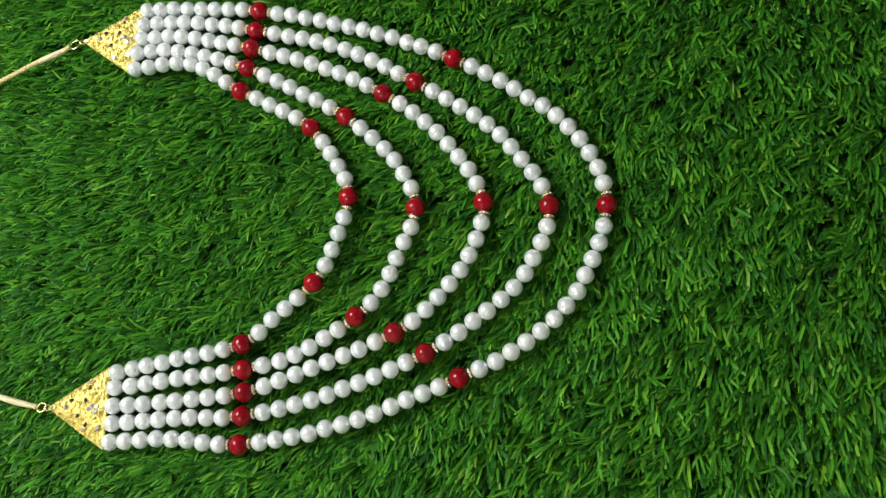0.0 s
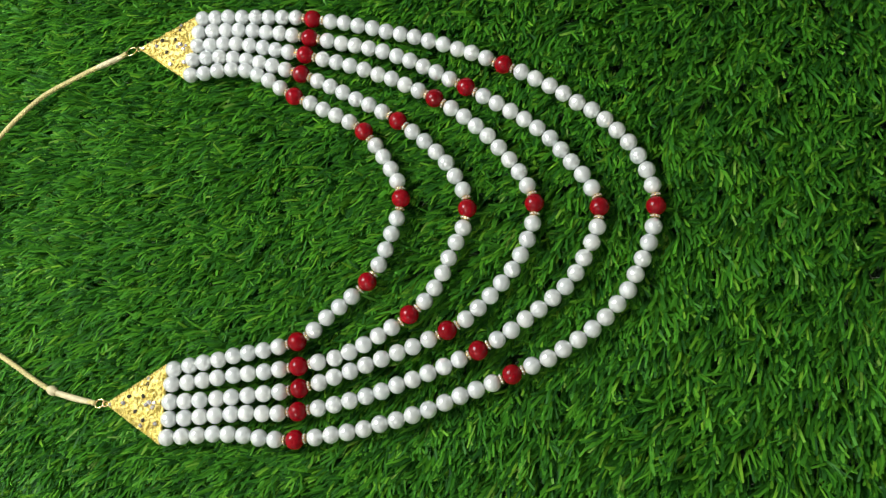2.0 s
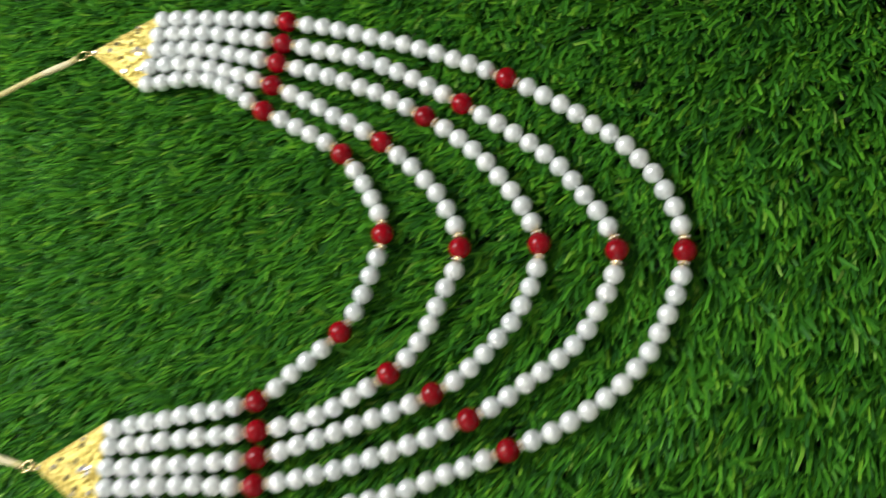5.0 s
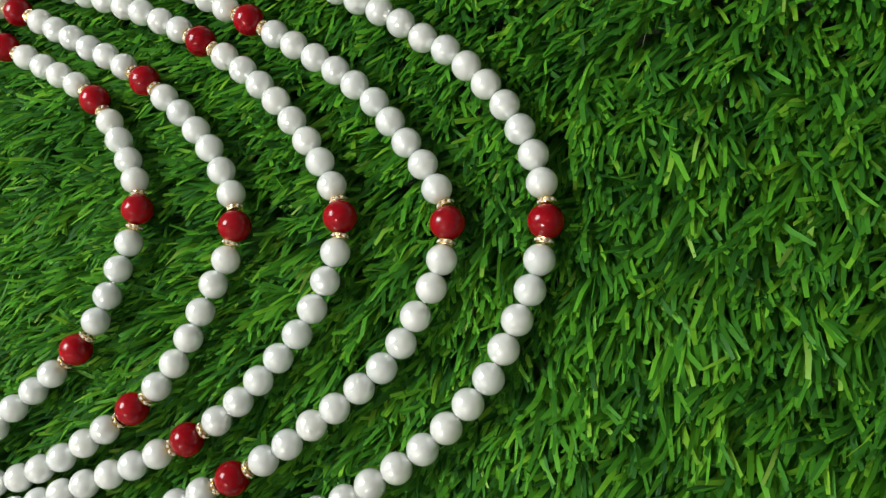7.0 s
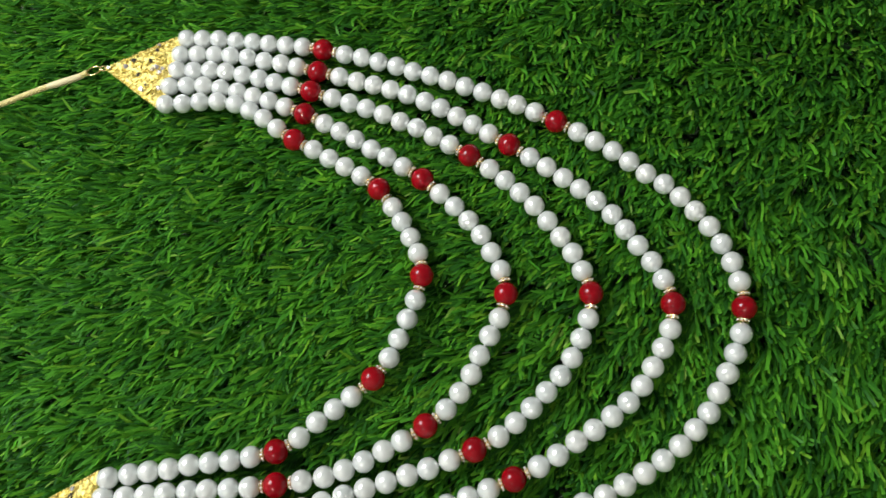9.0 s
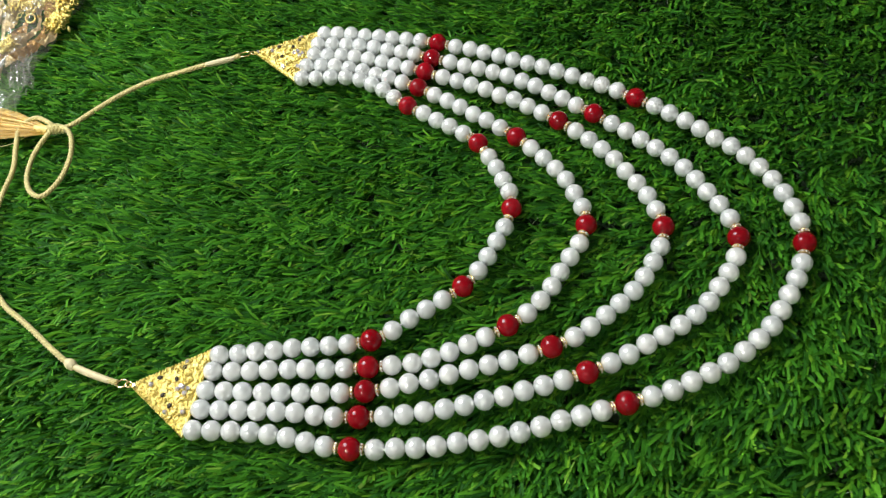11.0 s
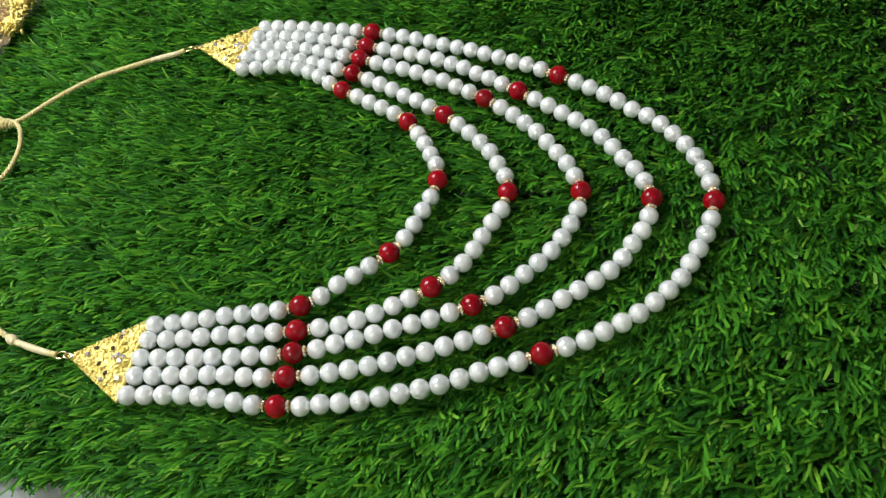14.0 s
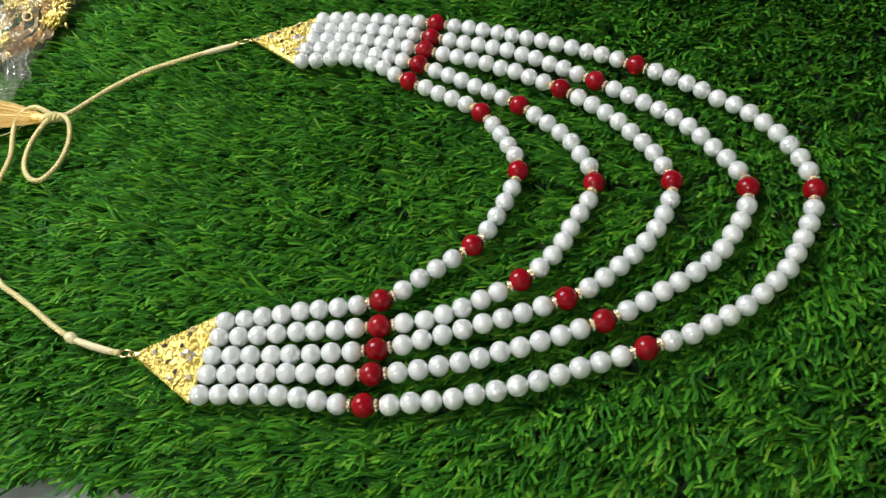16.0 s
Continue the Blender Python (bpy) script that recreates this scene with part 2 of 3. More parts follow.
def strand(marks, lead, count):
    """marks: the line's turning points, first pearl to last, with the red beads at the five places named by lead; count: pearls between two red beads."""
    flat = [(x, y, LIFT) for x, y in marks]
    reds = [lead, lead + 2, lead + 5 if count > 4 else lead + 4, lead + 8 if count > 4 else lead + 6, lead + 10 if count > 4 else lead + 8]
    whole = smooth_line(flat, 0.0006)
    bm = bmesh.new()
    sweep(bm, whole[::4], 0.0004, sides=6)
    thread = part("strand", finish("strand", bm, M_THREAD, True), necklace, "strung row of pearls and red beads")
    spots = []
    cum = [0.0]
    p = [2 * Vector(flat[0]) - Vector(flat[1]), *map(Vector, flat), 2 * Vector(flat[-1]) - Vector(flat[-2])]
    for i in range(len(flat) - 1):
        piece = [q for q in smooth_line_piece(p[i:i + 4])]
        cum.append(cum[-1] + length(piece))
    at = [cum[i] for i in reds]
    half = BEAD * 0.97 + 0.0013
    for d in at:
        spots.append((d, "red"))
        spots += [(d - BEAD * 0.97 - 0.0005, "ring"), (d + BEAD * 0.97 + 0.0005, "ring")]
    for a, b in zip(at, at[1:]):
        room = (b - a - 2 * half) / count
        spots += [(a + half + room * (i + 0.5), "pearl") for i in range(count)]
    for a, b in ((0.0, at[0] - half), (cum[-1], at[-1] + half)):
        room = (b - a) / 7.5
        spots += [(a + room * i, "pearl") for i in range(8)]
    spots.sort()
    for (place, way), (_, kind) in zip(along(whole, [s[0] for s in spots]), spots):
        place = place + Vector((random.gauss(0, 0.00012), random.gauss(0, 0.00012), random.gauss(0, 0.0002)))
        if kind == "pearl":
            part("pearl", PEARL_MESH, thread, at=seat(place, way, random.uniform(0, 360)))
        elif kind == "red":
            part("red_bead", BEAD_MESH, thread, at=seat(place + Vector((0, 0, 0.0004)), way, random.uniform(0, 360)))
        else:
            part("spacer", SPACER_MESH, thread, at=seat(place, way, random.uniform(0, 360)))
        BEAD_SPOTS.append((place.x, place.y))


def smooth_line_piece(four):
    a, b, c, d = four
    n = 24
    return [0.5 * (2 * b + (c - a) * t + (2 * a - 5 * b + 4 * c - d) * t * t + (3 * b - a - 3 * c + d) * t ** 3) for t in (i / n for i in range(n + 1))]


strand([(-0.2403, 0.0983), (-0.2173, 0.0986), (-0.1773, 0.0966), (-0.1230, 0.0863), (-0.0749, 0.0704), (-0.0384, 0.0511), (-0.0136, 0.0311), (0.0002, -0.0000), (-0.0115, -0.0400), (-0.0327, -0.0637), (-0.0609, -0.0811), (-0.1132, -0.1055), (-0.1601, -0.1179), (-0.1940, -0.1181), (-0.2245, -0.1222)], 2, 12)
strand([(-0.2411, 0.0899), (-0.2177, 0.0908), (-0.1777, 0.0859), (-0.1310, 0.0760), (-0.0927, 0.0583), (-0.0633, 0.0417), (-0.0446, 0.0266), (-0.0254, -0.0012), (-0.0348, -0.0328), (-0.0508, -0.0507), (-0.0771, -0.0711), (-0.1218, -0.0931), (-0.1600, -0.1050), (-0.1935, -0.1087), (-0.2246, -0.1135)], 2, 10)
strand([(-0.2409, 0.0820), (-0.2186, 0.0828), (-0.1789, 0.0762), (-0.1391, 0.0655), (-0.1080, 0.0522), (-0.0864, 0.0381), (-0.0692, 0.0214), (-0.0555, -0.0007), (-0.0606, -0.0257), (-0.0738, -0.0460), (-0.0922, -0.0629), (-0.1300, -0.0815), (-0.1608, -0.0942), (-0.1942, -0.1008), (-0.2257, -0.1056)], 2, 8)
strand([(-0.2422, 0.0740), (-0.2193, 0.0751), (-0.1798, 0.0653), (-0.1483, 0.0517), (-0.1259, 0.0403), (-0.1060, 0.0252), (-0.0954, 0.0133), (-0.0872, -0.0039), (-0.0943, -0.0280), (-0.1000, -0.0430), (-0.1110, -0.0568), (-0.1387, -0.0759), (-0.1622, -0.0839), (-0.1957, -0.0909), (-0.2259, -0.0970)], 2, 6)
strand([(-0.2420, 0.0652), (-0.2146, 0.0682), (-0.1989, 0.0626), (-0.1821, 0.0531), (-0.1594, 0.0436), (-0.1429, 0.0341), (-0.1277, 0.0163), (-0.1204, -0.0002), (-0.1257, -0.0258), (-0.1331, -0.0419), (-0.1515, -0.0602), (-0.1645, -0.0724), (-0.1971, -0.0816), (-0.2259, -0.0896)], 3, 4)


def end_plate(base_a, base_b, tip, cord):
    """A domed gold triangle with filigree scrolls, clear stones and dark spots for its pierced holes."""
    a, b, c = (Vector((*q, 0.0)) for q in (base_a, base_b, tip))
    n = 64
    bm = bmesh.new()

    def spot(u, v):
        q = a + (b - a) * u + (c - a) * v
        w = 1 - u - v
        edge = max(0.0, min(u, v * 0.9, w))
        rise = 0.0036 + 0.0022 * min(1.0, edge * 5) ** 0.6
        rough = noise.noise(q * 1500) * 0.00035 + noise.noise(q * 700) * 0.0006 + noise.noise(q * 260) * 0.0004
        return Vector((q.x, q.y, rise + (rough if edge > 0.001 else 0)))

    grid = {}
    for i in range(n + 1):
        for j in range(n + 1 - i):
            grid[i, j] = bm.verts.new(spot(i / n, j / n))
    for i in range(n):
        for j in range(n - i):
            bm.faces.new((grid[i, j], grid[i + 1, j], grid[i, j + 1]))
            if i + j < n - 1:
                bm.faces.new((grid[i + 1, j], grid[i + 1, j + 1], grid[i, j + 1]))
    rim = [e for e in bm.edges if e.is_boundary]
    low = bmesh.ops.extrude_edge_only(bm, edges=rim)["geom"]
    for v in low:
        if isinstance(v, bmesh.types.BMVert):
            v.co.z = 0.0018
    bmesh.ops.contextual_create(bm, geom=[e for e in bm.edges if e.is_boundary])
    bmesh.ops.recalc_face_normals(bm, faces=bm.faces)
    plate = part("end_plate", finish("end_plate", bm, M_GOLD, True), necklace, "textured gold filigree triangle set with clear stones")
    rnd = random.Random(7)
    bm = bmesh.new()
    for _ in range(230):
        u, v = rnd.random(), rnd.random()
        if u + v > 1:
            u, v = 1 - u, 1 - v
        if min(u, v, 1 - u - v) < 0.03:
            continue
        # a small curled leaf of wire
        q, turn, size, sweep_angle = spot(u, v), rnd.uniform(0, 6.28), rnd.uniform(0.0007, 0.0017), rnd.uniform(1.6, 4.2)
        curl = [q + Vector((math.cos(turn + sweep_angle * k / 7), math.sin(turn + sweep_angle * k / 7), 0)) * size * (1 - 0.06 * k) + Vector((0, 0, rnd.uniform(-0.0001, 0.0004))) for k in range(8)]
        sweep(bm, curl, rnd.uniform(0.00022, 0.00042), sides=6, taper=lambda t: 0.5 + 0.7 * math.sin(math.pi * t))
    for s, e in (((0, 0), (1, 0)), ((1, 0), (0, 1)), ((0, 1), (0, 0))):
        for k in range(26):
            t = k / 25
            q = spot(s[0] + (e[0] - s[0]) * t, s[1] + (e[1] - s[1]) * t)
            bmesh.ops.create_icosphere(bm, subdivisions=1, radius=rnd.uniform(0.0006, 0.0008), matrix=Matrix.Translation(q))
    part("filigree", finish("filigree", bm, M_GOLD, True), plate, "raised gold scrolls and beaded rim")
    for u, v, r in ((0.42, 0.20, 0.0013), (0.385, 0.14, 0.0013), (0.365, 0.25, 0.0012), (0.46, 0.12, 0.0010), (0.18, 0.66, 0.0012), (0.69, 0.27, 0.0012), (0.06, 0.33, 0.0012), (0.21, 0.085, 0.0012), (0.03, 0.92, 0.0010)):
        bm = bmesh.new()
        bmesh.ops.create_cone(bm, cap_ends=True, segments=8, radius1=r, radius2=r * 0.55, depth=r * 0.9)
        part("stone", finish("stone", bm, M_STONE), plate, "small clear faceted stone", at=Matrix.Translation(spot(u, v) + Vector((0, 0, r * 0.45 + 0.0003))) @ pose(0, 0, 0, rnd.uniform(-14, 14), rnd.uniform(-14, 14), rnd.uniform(0, 45)))
    # no holes are cut: flattened near-black lumps paint the shade inside them
    for u, v in ((0.62, 0.27), (0.31, 0.57), (0.44, 0.31), (0.19, 0.43), (0.155, 0.28)):
        bm = bmesh.new()
        bmesh.ops.create_uvsphere(bm, u_segments=10, v_segments=6, radius=0.0010)
        for w in bm.verts:
            w.co *= 1 + 0.3 * noise.noise(w.co * 1400 + Vector((u, v, 0)) * 40)
        bmesh.ops.scale(bm, vec=(1.2, 0.9, 0.35), verts=bm.verts)
        part("hole_shade_spot", finish("hole_shade_spot", bm, M_HOLE_SHADE, True), plate, "flat dark spot painting the shade in a pierced hole", at=Matrix.Translation(spot(u, v) + Vector((0, 0, 0.0006))) @ pose(0, 0, 0, 0, 0, rnd.uniform(0, 180)))
    bm = bmesh.new()
    sweep(bm, smooth_line([spot(0.0, 0.0), spot(0.5, 0.0), spot(1.0, 0.0)], 0.0012), 0.0009, sides=8)
    part("base_rim", finish("base_rim", bm, M_GOLD, True), plate, "plain rounded gold bar along the base")
    out = Vector((*cord, 0)) - c
    far = out.length
    out.normalize()
    for gap, radius, axis in ((0.0008, 0.0013, (0.3, 0.2, 1)), (far * 0.6, far * 0.34, (out.y * 0.35, -out.x * 0.35, 0.9))):
        bm = bmesh.new()
        ring(bm, c + out * gap + Vector((0, 0, 0.0036)), axis, radius, 0.00045)
        part("jump_ring", finish("jump_ring", bm, M_RIM, True), necklace, "small gold wire ring")
    return c, out


TOP_TIP = end_plate((-0.2439, 0.0624), (-0.2430, 0.1000), (-0.2745, 0.0810), (-0.2830, 0.0781))
LOW_TIP = end_plate((-0.2280, -0.1255), (-0.2305, -0.0880), (-0.2590, -0.1088), (-0.2655, -0.1090))


def rope(name, places, radius, mat, label, lobes=4, taper=None):
    bm = bmesh.new()
    sweep(bm, smooth_line(places, 0.0004), radius, lobes, 0.0019, 0.15 if lobes else 0, 16, taper)
    return part(name, finish(name, bm, mat, True), necklace, label)


Z = 0.0028
rope("cord", [(-0.2825, 0.0783, 0.0034), (-0.2870, 0.0760, Z), (-0.3000, 0.0700, Z), (-0.3129, 0.0630, Z), (-0.3274, 0.0546, Z), (-0.3401, 0.0429, Z), (-0.3491, 0.0316, Z), (-0.3567, 0.0215, Z), (-0.3620, 0.0170, 0.004)], 0.00140, M_CORD, "twisted golden cord")
rope("cord", [(-0.2655, -0.1090, 0.0034), (-0.2706, -0.1083, Z), (-0.2882, -0.1055, Z), (-0.3018, -0.1000, Z), (-0.3151, -0.0933, Z), (-0.3264, -0.0880, Z), (-0.3370, -0.0830, Z), (-0.3530, -0.0700, Z), (-0.3660, -0.0500, Z), (-0.3717, -0.0258, Z), (-0.3744, -0.0104, Z), (-0.3798, 0.0033, 0.004), (-0.3825, 0.0140, 0.0055), (-0.3762, 0.0205, 0.0065), (-0.3680, 0.0190, 0.0060), (-0.3620, 0.0165, 0.004)], 0.00140, M_CORD, "twisted golden cord")
rope("cord_loop", [(-0.3630, 0.0175, 0.005), (-0.3560, 0.0165, 0.0055), (-0.3505, 0.0110, 0.0045), (-0.3470, 0.0010, Z), (-0.3455, -0.0130, Z), (-0.3495, -0.0235, Z), (-0.3570, -0.0225, Z), (-0.3640, -0.0144, Z), (-0.3677, -0.0016, Z), (-0.3665, 0.0090, 0.004), (-0.3640, 0.0150, 0.005)], 0.00140, M_CORD, "bow loop of twisted golden cord")
bulge = lambda t: 0.8 + 0.35 * math.sin(math.pi * t) ** 0.5
rope("thread_wrap", [(-0.2850, 0.0768, Z), (-0.2925, 0.0733, Z), (-0.2998, 0.0701, Z)], 0.00138, M_WRAP, "pale thread wound round the cord", 0, bulge)
rope("thread_wrap", [(-0.2690, -0.1086, Z), (-0.2790, -0.1072, Z), (-0.2890, -0.1052, Z)], 0.00138, M_WRAP, "pale thread wound round the cord", 0, bulge)
rope("cord_knot", [(-0.2880, -0.1056, Z), (-0.2905, -0.1046, Z), (-0.2930, -0.1036, Z)], 0.0022, M_WRAP, "small pale knot", 0, lambda t: 0.7 + 0.4 * math.sin(math.pi * t))
rope("cord_knot", [(-0.3570, 0.0170, 0.004), (-0.3620, 0.0165, 0.0045), (-0.3680, 0.0152, 0.0045)], 0.0028, M_CORD, "knot tying the cords together", 3, lambda t: 0.6 + 0.5 * math.sin(math.pi * t))


def tassel():
    bm = bmesh.new()
    rnd = random.Random(3)
    for _ in range(1200):
        f, g = rnd.gauss(0, 1), rnd.gauss(0, 0.5)
        end = Vector((-0.432 - rnd.uniform(0, 0.012), 0.0165 + f * 0.0056, 0.0030 + g * 0.003))
        start = Vector((-0.3660, 0.0152 + f * 0.0006, 0.0040 + g * 0.0008))
        mid = start.lerp(end, 0.35) + Vector((0, f * 0.0008, 0.0012 + g * 0.0008))
        sweep(bm, smooth_line([start, mid, end], 0.012), 0.00015, sides=4)
    t = part("tassel", finish("tassel", bm, M_SILK, True), necklace, "orange-gold silk thread tassel")
    bm = bmesh.new()
    sweep(bm, smooth_line([(-0.3740, 0.0135, 0.004), (-0.3800, 0.0090, 0.003), (-0.3870, 0.0040, 0.0025), (-0.3960, 0.0020, 0.002)], 0.002), 0.00022, sides=5)
    part("loose_thread", finish("loose_thread", bm, M_CORD, True), t, "stray pale thread end")
    bm = bmesh.new()
    sweep(bm, smooth_line([(-0.3665, 0.0154, 0.004), (-0.3700, 0.0152, 0.0043), (-0.3740, 0.0152, 0.0043)], 0.0008), 0.0026, 3, 0.004, 0.1, 12)
    part("tassel_neck", finish("tassel_neck", bm, M_SILK, True), t, "orange thread bound round the tassel")


tassel()

# ---- packet of gold trinkets beyond the mat ----
packet = tagged(new("trinket_packet"), "clear plastic packet of gold lace and ribbons on the mat", "packet")
PX, PY = -0.440, 0.100
packet.location = (PX, PY, 0.0125)
M_SATIN = material("bronze_satin", (0.62, 0.37, 0.11), 0.3, 0.55)
grain(M_SATIN, 500, 0.5, 0.0006)
M_BEIGE = material("pale_gold_ribbon", (0.84, 0.68, 0.38), 0.32, 0.45)
grain(M_BEIGE, 420, 0.5, 0.0006)


def packet_parts():
    rnd = random.Random(11)
    strips = (
        ("bronze satin", M_SATIN, 0.0042, [(-0.424, 0.150), (-0.417, 0.118), (-0.411, 0.092), (-0.409, 0.075), (-0.412, 0.060)]),
        ("bronze satin", M_SATIN, 0.0032, [(-0.440, 0.140), (-0.428, 0.108), (-0.424, 0.088), (-0.420, 0.066), (-0.425, 0.052)]),
        ("pale gold", M_BEIGE, 0.0036, [(-0.432, 0.120), (-0.415, 0.090), (-0.417, 0.074), (-0.414, 0.055)]),
        ("pale gold", M_BEIGE, 0.0040, [(-0.450, 0.130), (-0.434, 0.096), (-0.429, 0.076), (-0.424, 0.050)]),
        ("pale gold", M_BEIGE, 0.0036, [(-0.412, 0.140), (-0.404, 0.108), (-0.403, 0.086), (-0.404, 0.074)]),
        ("pale gold", M_BEIGE, 0.0045, [(-0.466, 0.140), (-0.450, 0.100), (-0.442, 0.070), (-0.437, 0.045)]),
        ("bronze satin", M_SATIN, 0.0040, [(-0.478, 0.130), (-0.462, 0.100), (-0.455, 0.070), (-0.452, 0.050)]),
    )
    for k, (look_name, mat, wide, way) in enumerate(strips):
        bm = bmesh.new()
        line = smooth_line([(x - PX, y - PY, 0.006 + 0.002 * math.sin(1.9 * j + 1.7 * k)) for j, (x, y) in enumerate(way)], 0.0010)
        rows = []
        for i, p in enumerate(line):
            w = wide * (1 + 0.25 * math.sin(i * 0.21 + k))
            roll = 0.9 * math.sin(i * 0.13 + 2.1 * k)
            across = Vector((math.cos(roll), 0.1, math.sin(roll)))
            rows.append([bm.verts.new(p + across * w * u + Vector((0, 0, 0.0009 * (1 - u * u) + 0.0016 * noise.noise((p + across * w * u * 1.5) * 330)))) for u in (-1, -0.66, -0.33, 0, 0.33, 0.66, 1)])
        for r, q in zip(rows, rows[1:]):
            for a in range(6):
                bm.faces.new((r[a], q[a], q[a + 1], r[a + 1]))
        bmesh.ops.solidify(bm, geom=bm.faces[:], thickness=0.0006)
        part("ribbon", finish("ribbon", bm, mat), packet, "folded %s ribbon" % look_name)
    for cx, cy, cz, sx, sy in ((-0.428, 0.103, 0.010, 0.009, 0.008), (-0.401, 0.092, 0.008, 0.004, 0.006), (-0.406, 0.110, 0.009, 0.006, 0.009), (-0.420, 0.068, 0.010, 0.003, 0.004), (-0.437, 0.118, 0.010, 0.012, 0.008)):
        bm = bmesh.new()
        for _ in range(300):
            p = (cx - PX + rnd.gauss(0, sx * 0.6), cy - PY + rnd.gauss(0, sy * 0.6), cz + rnd.uniform(-0.003, 0.002))
            if rnd.random() < 0.35:
                ring(bm, p, (rnd.gauss(0, 0.5), rnd.gauss(0, 0.5), 1), rnd.uniform(0.0006, 0.0014), 0.0003, 10, 5)
            else:
                size = rnd.uniform(0.0010, 0.0028)
                bmesh.ops.create_icosphere(bm, subdivisions=1, radius=1, matrix=pose(*p, *(rnd.uniform(-60, 60) for _ in range(2)), rnd.uniform(0, 180)) @ Matrix.Diagonal((size, size * 0.5, size * 0.25, 1)))
        part("gold_lace", finish("gold_lace", bm, M_GOLD, True), packet, "gold wire lace trimming")
    bm = bmesh.new()
    ring(bm, (-0.415 - PX, 0.088 - PY, 0.0115), (0.3, -0.4, 1), 0.0026, 0.0006, 24, 8)
    part("gold_ring", finish("gold_ring", bm, M_GOLD, True), packet, "small gold ring among the lace")
    bm = bmesh.new()
    n, grid = 56, {}
    for i in range(n + 1):
        for j in range(n + 1):
            u, v = i / n * 2 - 1, j / n * 2 - 1
            q = Vector((-0.447 - PX + u * (0.047 + 0.004 * noise.noise((v * 3, 1, 0))), 0.098 - PY + v * (0.080 + 0.005 * noise.noise((u * 3, 7, 0))), 0))
            puff = max(0, (1 - u ** 6) * (1 - v ** 6))
            crease = abs(noise.noise(q * 70)) + 0.5 * abs(noise.noise(q * 170 + Vector((3, 1, 0))))
            q.z = 0.0025 + puff * (0.0125 - 0.008 * max(0, -v - 0.45) / 0.55) + 0.006 * (0.35 - crease) * puff
            grid[i, j] = bm.verts.new(q)
    for i in range(n):
        for j in range(n):
            bm.faces.new((grid[i, j], grid[i + 1, j], grid[i + 1, j + 1], grid[i, j + 1]))
    film = part("plastic_film", finish("plastic_film", bm, M_FILM), packet, "crumpled clear plastic film")
    # the gathered mouth of the bag, creased and whitish
    for cx, cy, wide, deep, turn in ((-0.404, 0.054, 0.007, 0.013, 20), (-0.424, 0.050, 0.010, 0.015, -10), (-0.399, 0.028, 0.009, 0.012, 15), (-0.445, 0.052, 0.012, 0.015, 5)):
        bm = bmesh.new()
        grid = {}
        for i in range(15):
            for j in range(15):
                u, v = i / 7 - 1, j / 7 - 1
                q = Vector((u * wide, v * deep, 0))
                grid[i, j] = bm.verts.new(q + Vector((0.002 * noise.noise(q * 150), 0, 0.0055 + 0.0045 * abs(math.sin(5 * u + 1.5 * v + 3 * noise.noise(q * 90))) - 0.003 * v * v)))
        for i in range(14):
            for j in range(14):
                bm.faces.new((grid[i, j], grid[i + 1, j], grid[i + 1, j + 1], grid[i, j + 1]))
        part("film_fold", finish("film_fold", bm, M_FOLD if cy > 0.04 else M_FILM), film, "whitish creased fold of plastic", at=pose(cx - PX, cy - PY, 0, 0, 0, turn))


def film_material(name, body, gloss, colour):
    """Thin plastic: mostly clear, with some milky body and some shine."""
    m = bpy.data.materials.new(name)
    m.use_nodes = True
    see = node(m, "ShaderNodeBsdfTransparent")
    sheen = node(m, "ShaderNodeBsdfGlossy", Roughness=0.14)
    milky = node(m, "ShaderNodeBsdfDiffuse")
    milky.inputs[0].default_value = (*colour, 1)
    skin, whole = node(m, "ShaderNodeMixShader"), node(m, "ShaderNodeMixShader")
    skin.inputs[0].default_value, whole.inputs[0].default_value = gloss, body
    wire(m, milky.outputs[0], skin.inputs[1])
    wire(m, sheen.outputs[0], skin.inputs[2])
    wire(m, see.outputs[0], whole.inputs[1])
    wire(m, skin.outputs[0], whole.inputs[2])
    wire(m, whole.outputs[0], m.node_tree.nodes["Material Output"].inputs[0])
    return m


M_FILM = film_material("clear_film", 0.12, 0.4, (0.85, 0.80, 0.70))
M_FOLD = film_material("creased_film", 0.26, 0.4, (0.86, 0.84, 0.76))
packet_parts()

# ---- turf mat ----
MX0, MX1, MY0, MY1 = -0.515, 0.235, -0.159, 0.262


def near_edge(x):
    """The mat's front edge, which runs slightly askew."""
    return MY0 + 0.05 * (x + 0.295)


mat_thing = tagged(new("turf_mat"), "green artificial turf mat lying on the marble floor", "mat")
bm = bmesh.new()
box(bm, MX0, MX1, MY0, MY1, 0, 0.003)
for v in bm.verts:
    if v.co.y < 0:
        v.co.y = near_edge(v.co.x) + 0.005
part("backing", finish("backing", bm, M_BACKING), mat_thing, "dark green woven backing")


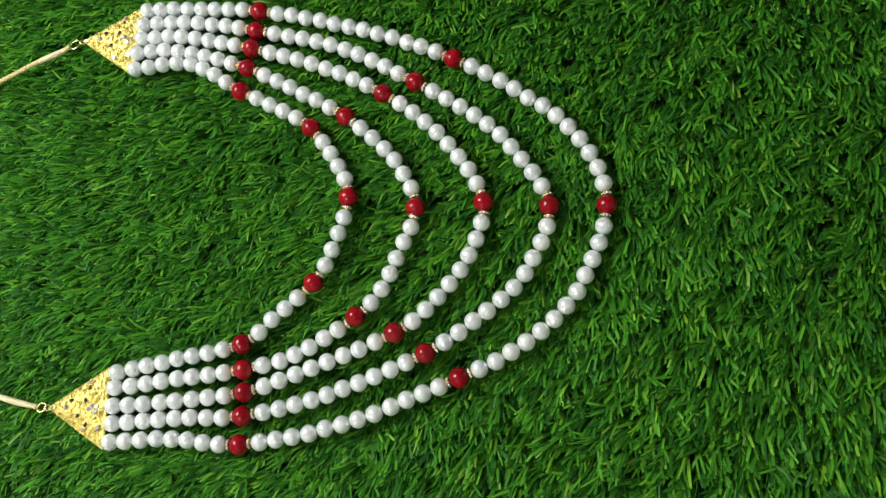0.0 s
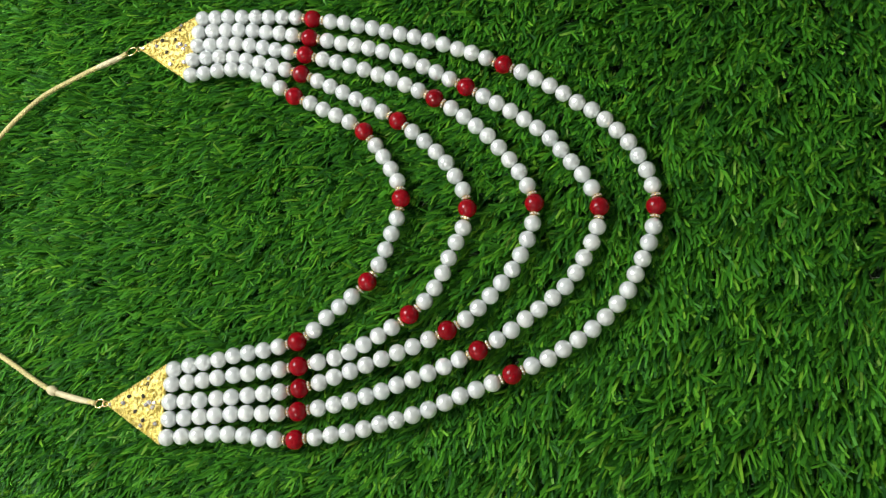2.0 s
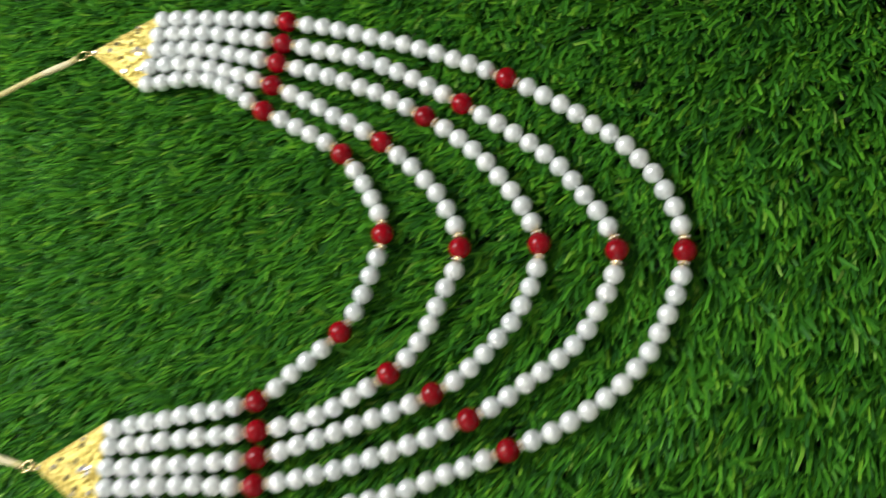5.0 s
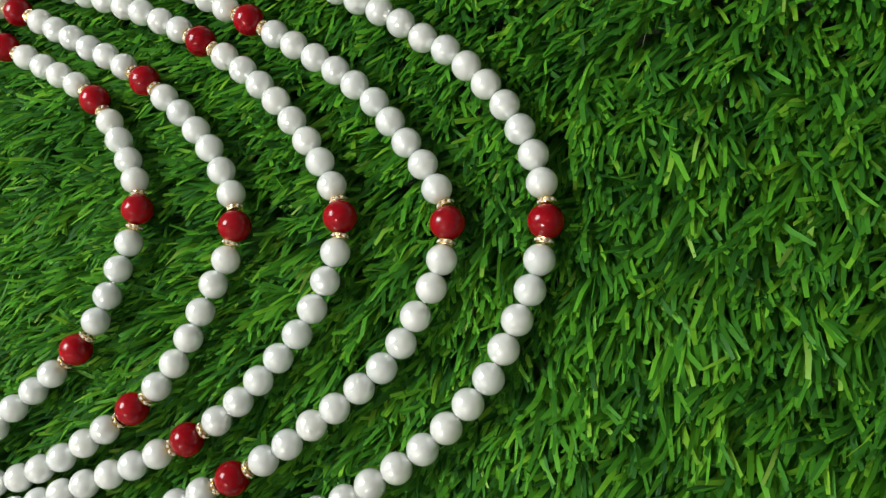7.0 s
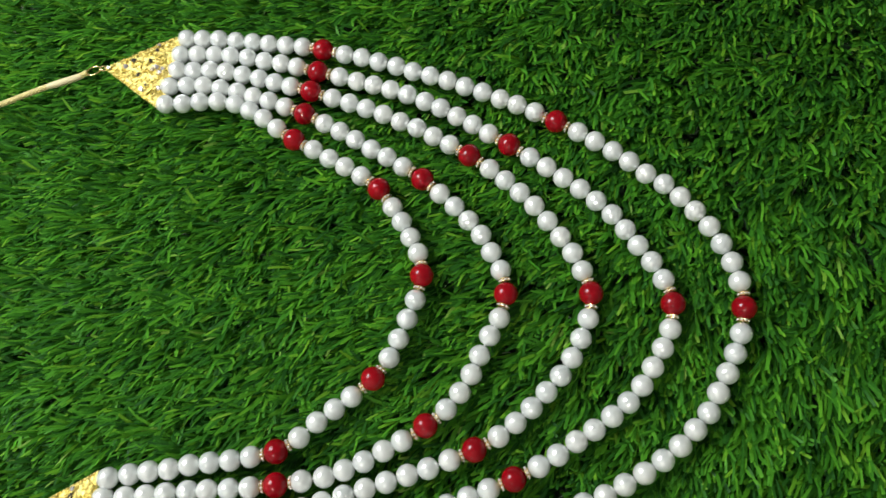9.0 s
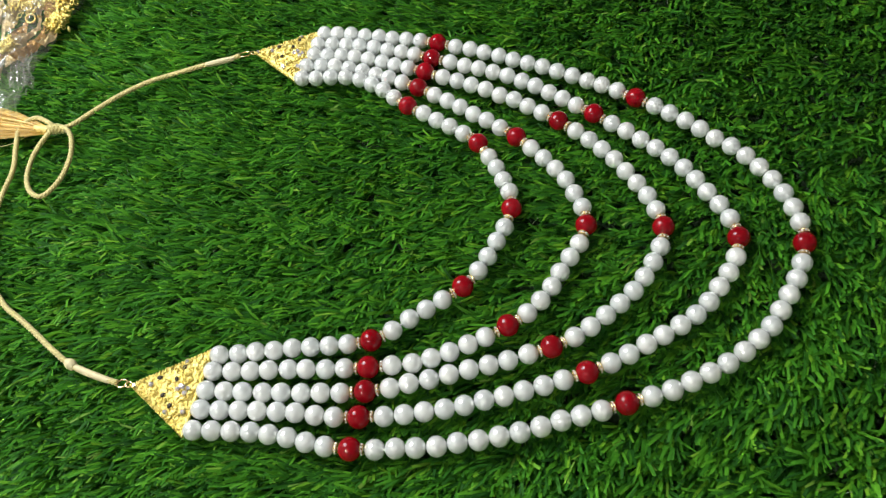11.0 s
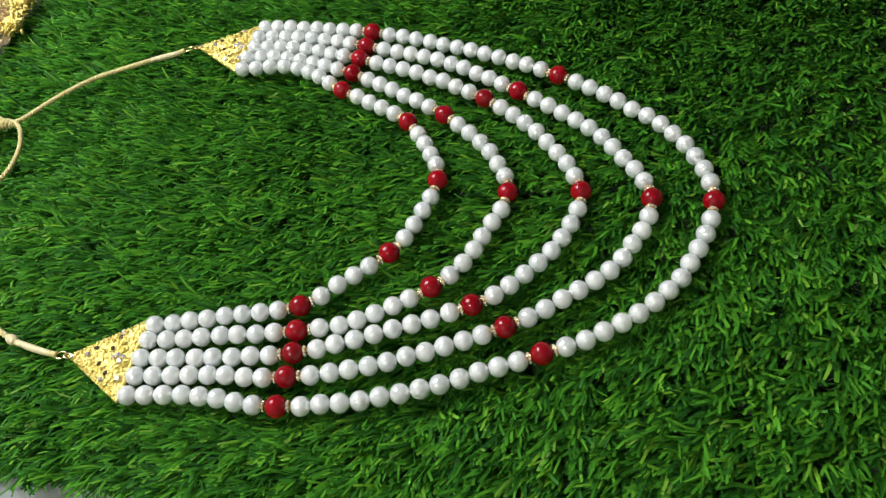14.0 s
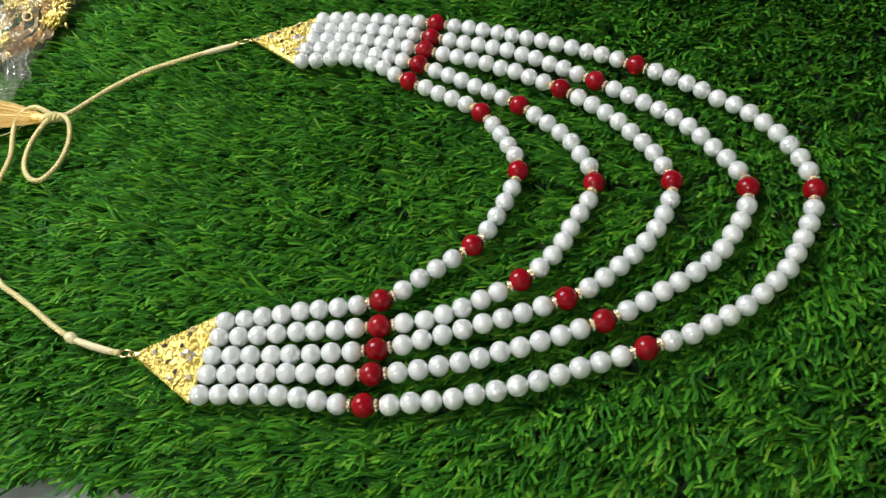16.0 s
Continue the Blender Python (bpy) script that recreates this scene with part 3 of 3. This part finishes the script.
def turf():
    rng = np.random.default_rng(5)
    step, per = 0.0048, 13
    gx, gy = np.meshgrid(np.arange(MX0 + 0.002, MX1, step), np.arange(MY0 - 0.012, MY1, step))
    tx, ty = gx.ravel(), gy.ravel()
    inside = ty > near_edge(tx) + 0.002
    tx, ty = tx[inside], ty[inside]
    tx = tx + rng.normal(0, 0.0013, tx.size)
    ty = ty + rng.normal(0, 0.0013, ty.size)
    # the pile lies towards the left on one side of the mat and towards the near edge on the other
    mean = np.radians(np.interp(tx, [-0.4, -0.22, -0.12, -0.02, 0.2], [216, 226, 235, 254, 262])) - 1.3 * ty * np.interp(tx, [-0.3, -0.05], [1, 0]) + 0.25 * np.sin(tx * 31 + 1.3) * np.cos(ty * 27)
    loose = np.interp(tx, [-0.25, 0.0], [0.36, 0.20])
    tuft = mean + rng.normal(0, 1, tx.size) * np.interp(tx, [-0.25, 0.0], [0.32, 0.33])
    tall = rng.uniform(0.66, 1.14, tx.size)
    x = np.repeat(tx, per) + rng.normal(0, 0.0010, tx.size * per)
    y = np.repeat(ty, per) + rng.normal(0, 0.0010, tx.size * per)
    n = x.size
    head = np.repeat(tuft, per) + rng.normal(0, 1, n) * np.repeat(loose, per)
    lean = np.clip(np.repeat(rng.normal(1.05, 0.12, tx.size), per) + rng.normal(0, 0.13, n), 0.3, 1.35)
    size = rng.uniform(0.0140, 0.0215, n) * np.repeat(tall * np.interp(tx, [-0.25, 0.0], [0.84, 1.03]), per)
    # long blades that hang over the front edge
    f = 2600
    fx = rng.uniform(MX0, MX1, f)
    x, y = np.append(x, fx), np.append(y, near_edge(fx) + rng.uniform(0.001, 0.009, f))
    head = np.append(head, np.radians(np.interp(fx, [-0.4, -0.1], [232, 258])) + 0.5 * np.sin(fx * 190) + rng.normal(0, 0.35, f))
    lean = np.append(lean, rng.uniform(1.0, 1.32, f))
    size = np.append(size, rng.uniform(0.009, 0.018, f) * (0.85 + 0.25 * np.sin(fx * 260 + 2 * np.sin(fx * 61))))
    n += f
    # thin dry fibres between the tufts
    m = 3500
    x, y = np.append(x, rng.uniform(MX0, MX1, m)), np.append(y, rng.uniform(MY0, MY1, m))
    head, lean = np.append(head, rng.uniform(0, 6.28, m)), np.append(lean, rng.uniform(0.5, 1.0, m))
    size = np.append(size, rng.uniform(0.005, 0.010, m))
    fibre = np.arange(n + m) >= n
    n += m
    # pressed down under the necklace
    cell = 0.001
    press = np.zeros((int((MX1 - MX0) / cell) + 40, int((MY1 - MY0) / cell) + 40), bool)
    disc = [(i, j) for i in range(-7, 8) for j in range(-7, 8) if i * i + j * j <= 49]
    for bx, by in BEAD_SPOTS + PLATE_SPOTS:
        for i, j in disc:
            press[int((bx - MX0) / cell) + i + 20, int((by - MY0) / cell) + j + 20] = True
    mid_x, mid_y = x + np.cos(head) * size * 0.5, y + np.sin(head) * size * 0.5
    pick = lambda px, py: press[np.clip(((px - MX0) / cell).astype(int) + 20, 0, press.shape[0] - 1), np.clip(((py - MY0) / cell).astype(int) + 20, 0, press.shape[1] - 1)]
    low = pick(x, y) | pick(mid_x, mid_y) | pick(2 * mid_x - x, 2 * mid_y - y)
    width = rng.uniform(0.00050, 0.00082, n) * np.interp(x, [-0.25, 0.0], [0.88, 1.0])
    width[fibre] = rng.uniform(0.00010, 0.00018, m)
    levels = (0.0, 0.38, 0.72, 1.0)
    shape = (0.8, 1.0, 0.95, 0.7)
    side_turn = head + np.pi / 2 + rng.normal(0, 0.5, n)
    sx, sy = np.cos(side_turn), np.sin(side_turn)
    bend = rng.normal(0, 0.55, n)
    co = np.zeros((n, 8, 3), np.float32)
    px, py, pz = x.copy(), y.copy(), np.full(n, 0.0028)
    prev = 0.0
    for k, (lv, wd) in enumerate(zip(levels, shape)):
        if k:
            tilt = lean * (0.45 + 0.75 * (lv + prev) / 2)
            d = size * (lv - prev)
            way = head + bend * (lv - 0.5)
            px, py, pz = px + np.cos(way) * np.sin(tilt) * d, py + np.sin(way) * np.sin(tilt) * d, pz + np.cos(tilt) * d
            prev = lv
        top = np.where(low, 0.0028 + (0.0142 - 0.0028) * lv ** 0.8, 0.0172)
        z = np.minimum(pz, top)
        tip = np.where(k == 3, rng.normal(0, 0.0003, n), 0)
        for s, sign in ((0, -1), (1, 1)):
            co[:, 2 * k + s, 0] = px + sign * sx * width * wd
            co[:, 2 * k + s, 1] = py + sign * sy * width * wd
            co[:, 2 * k + s, 2] = z + sign * tip
    quads = np.array([[0, 1, 3, 2], [2, 3, 5, 4], [4, 5, 7, 6]])
    idx = (np.arange(n)[:, None, None] * 8 + quads[None]).reshape(-1)
    me = bpy.data.meshes.new("grass")
    me.vertices.add(n * 8)
    me.vertices.foreach_set("co", co.reshape(-1))
    me.loops.add(idx.size)
    me.loops.foreach_set("vertex_index", idx.astype(np.int32))
    me.polygons.add(idx.size // 4)
    me.polygons.foreach_set("loop_start", np.arange(0, idx.size, 4, dtype=np.int32))
    me.update(calc_edges=True)
    me.materials.append(M_BLADE)
    me.materials.append(M_FIBRE)
    me.polygons.foreach_set('material_index', np.repeat(fibre.astype(np.int32), 3))
    me.shade_smooth()
    tagged(new("grass", me), "dense short green plastic grass blades of the mat", "grass", kind="stuff")


PLATE_SPOTS = []
for ax, ay, bx, by, cx, cy in ((-0.2439, 0.0624, -0.2430, 0.1000, -0.2745, 0.0810), (-0.2280, -0.1255, -0.2305, -0.0880, -0.2590, -0.1088)):
    for i in range(7):
        for j in range(7 - i):
            u, v = i / 6, j / 6
            PLATE_SPOTS.append((ax + (bx - ax) * u + (cx - ax) * v, ay + (by - ay) * u + (cy - ay) * v))
turf()
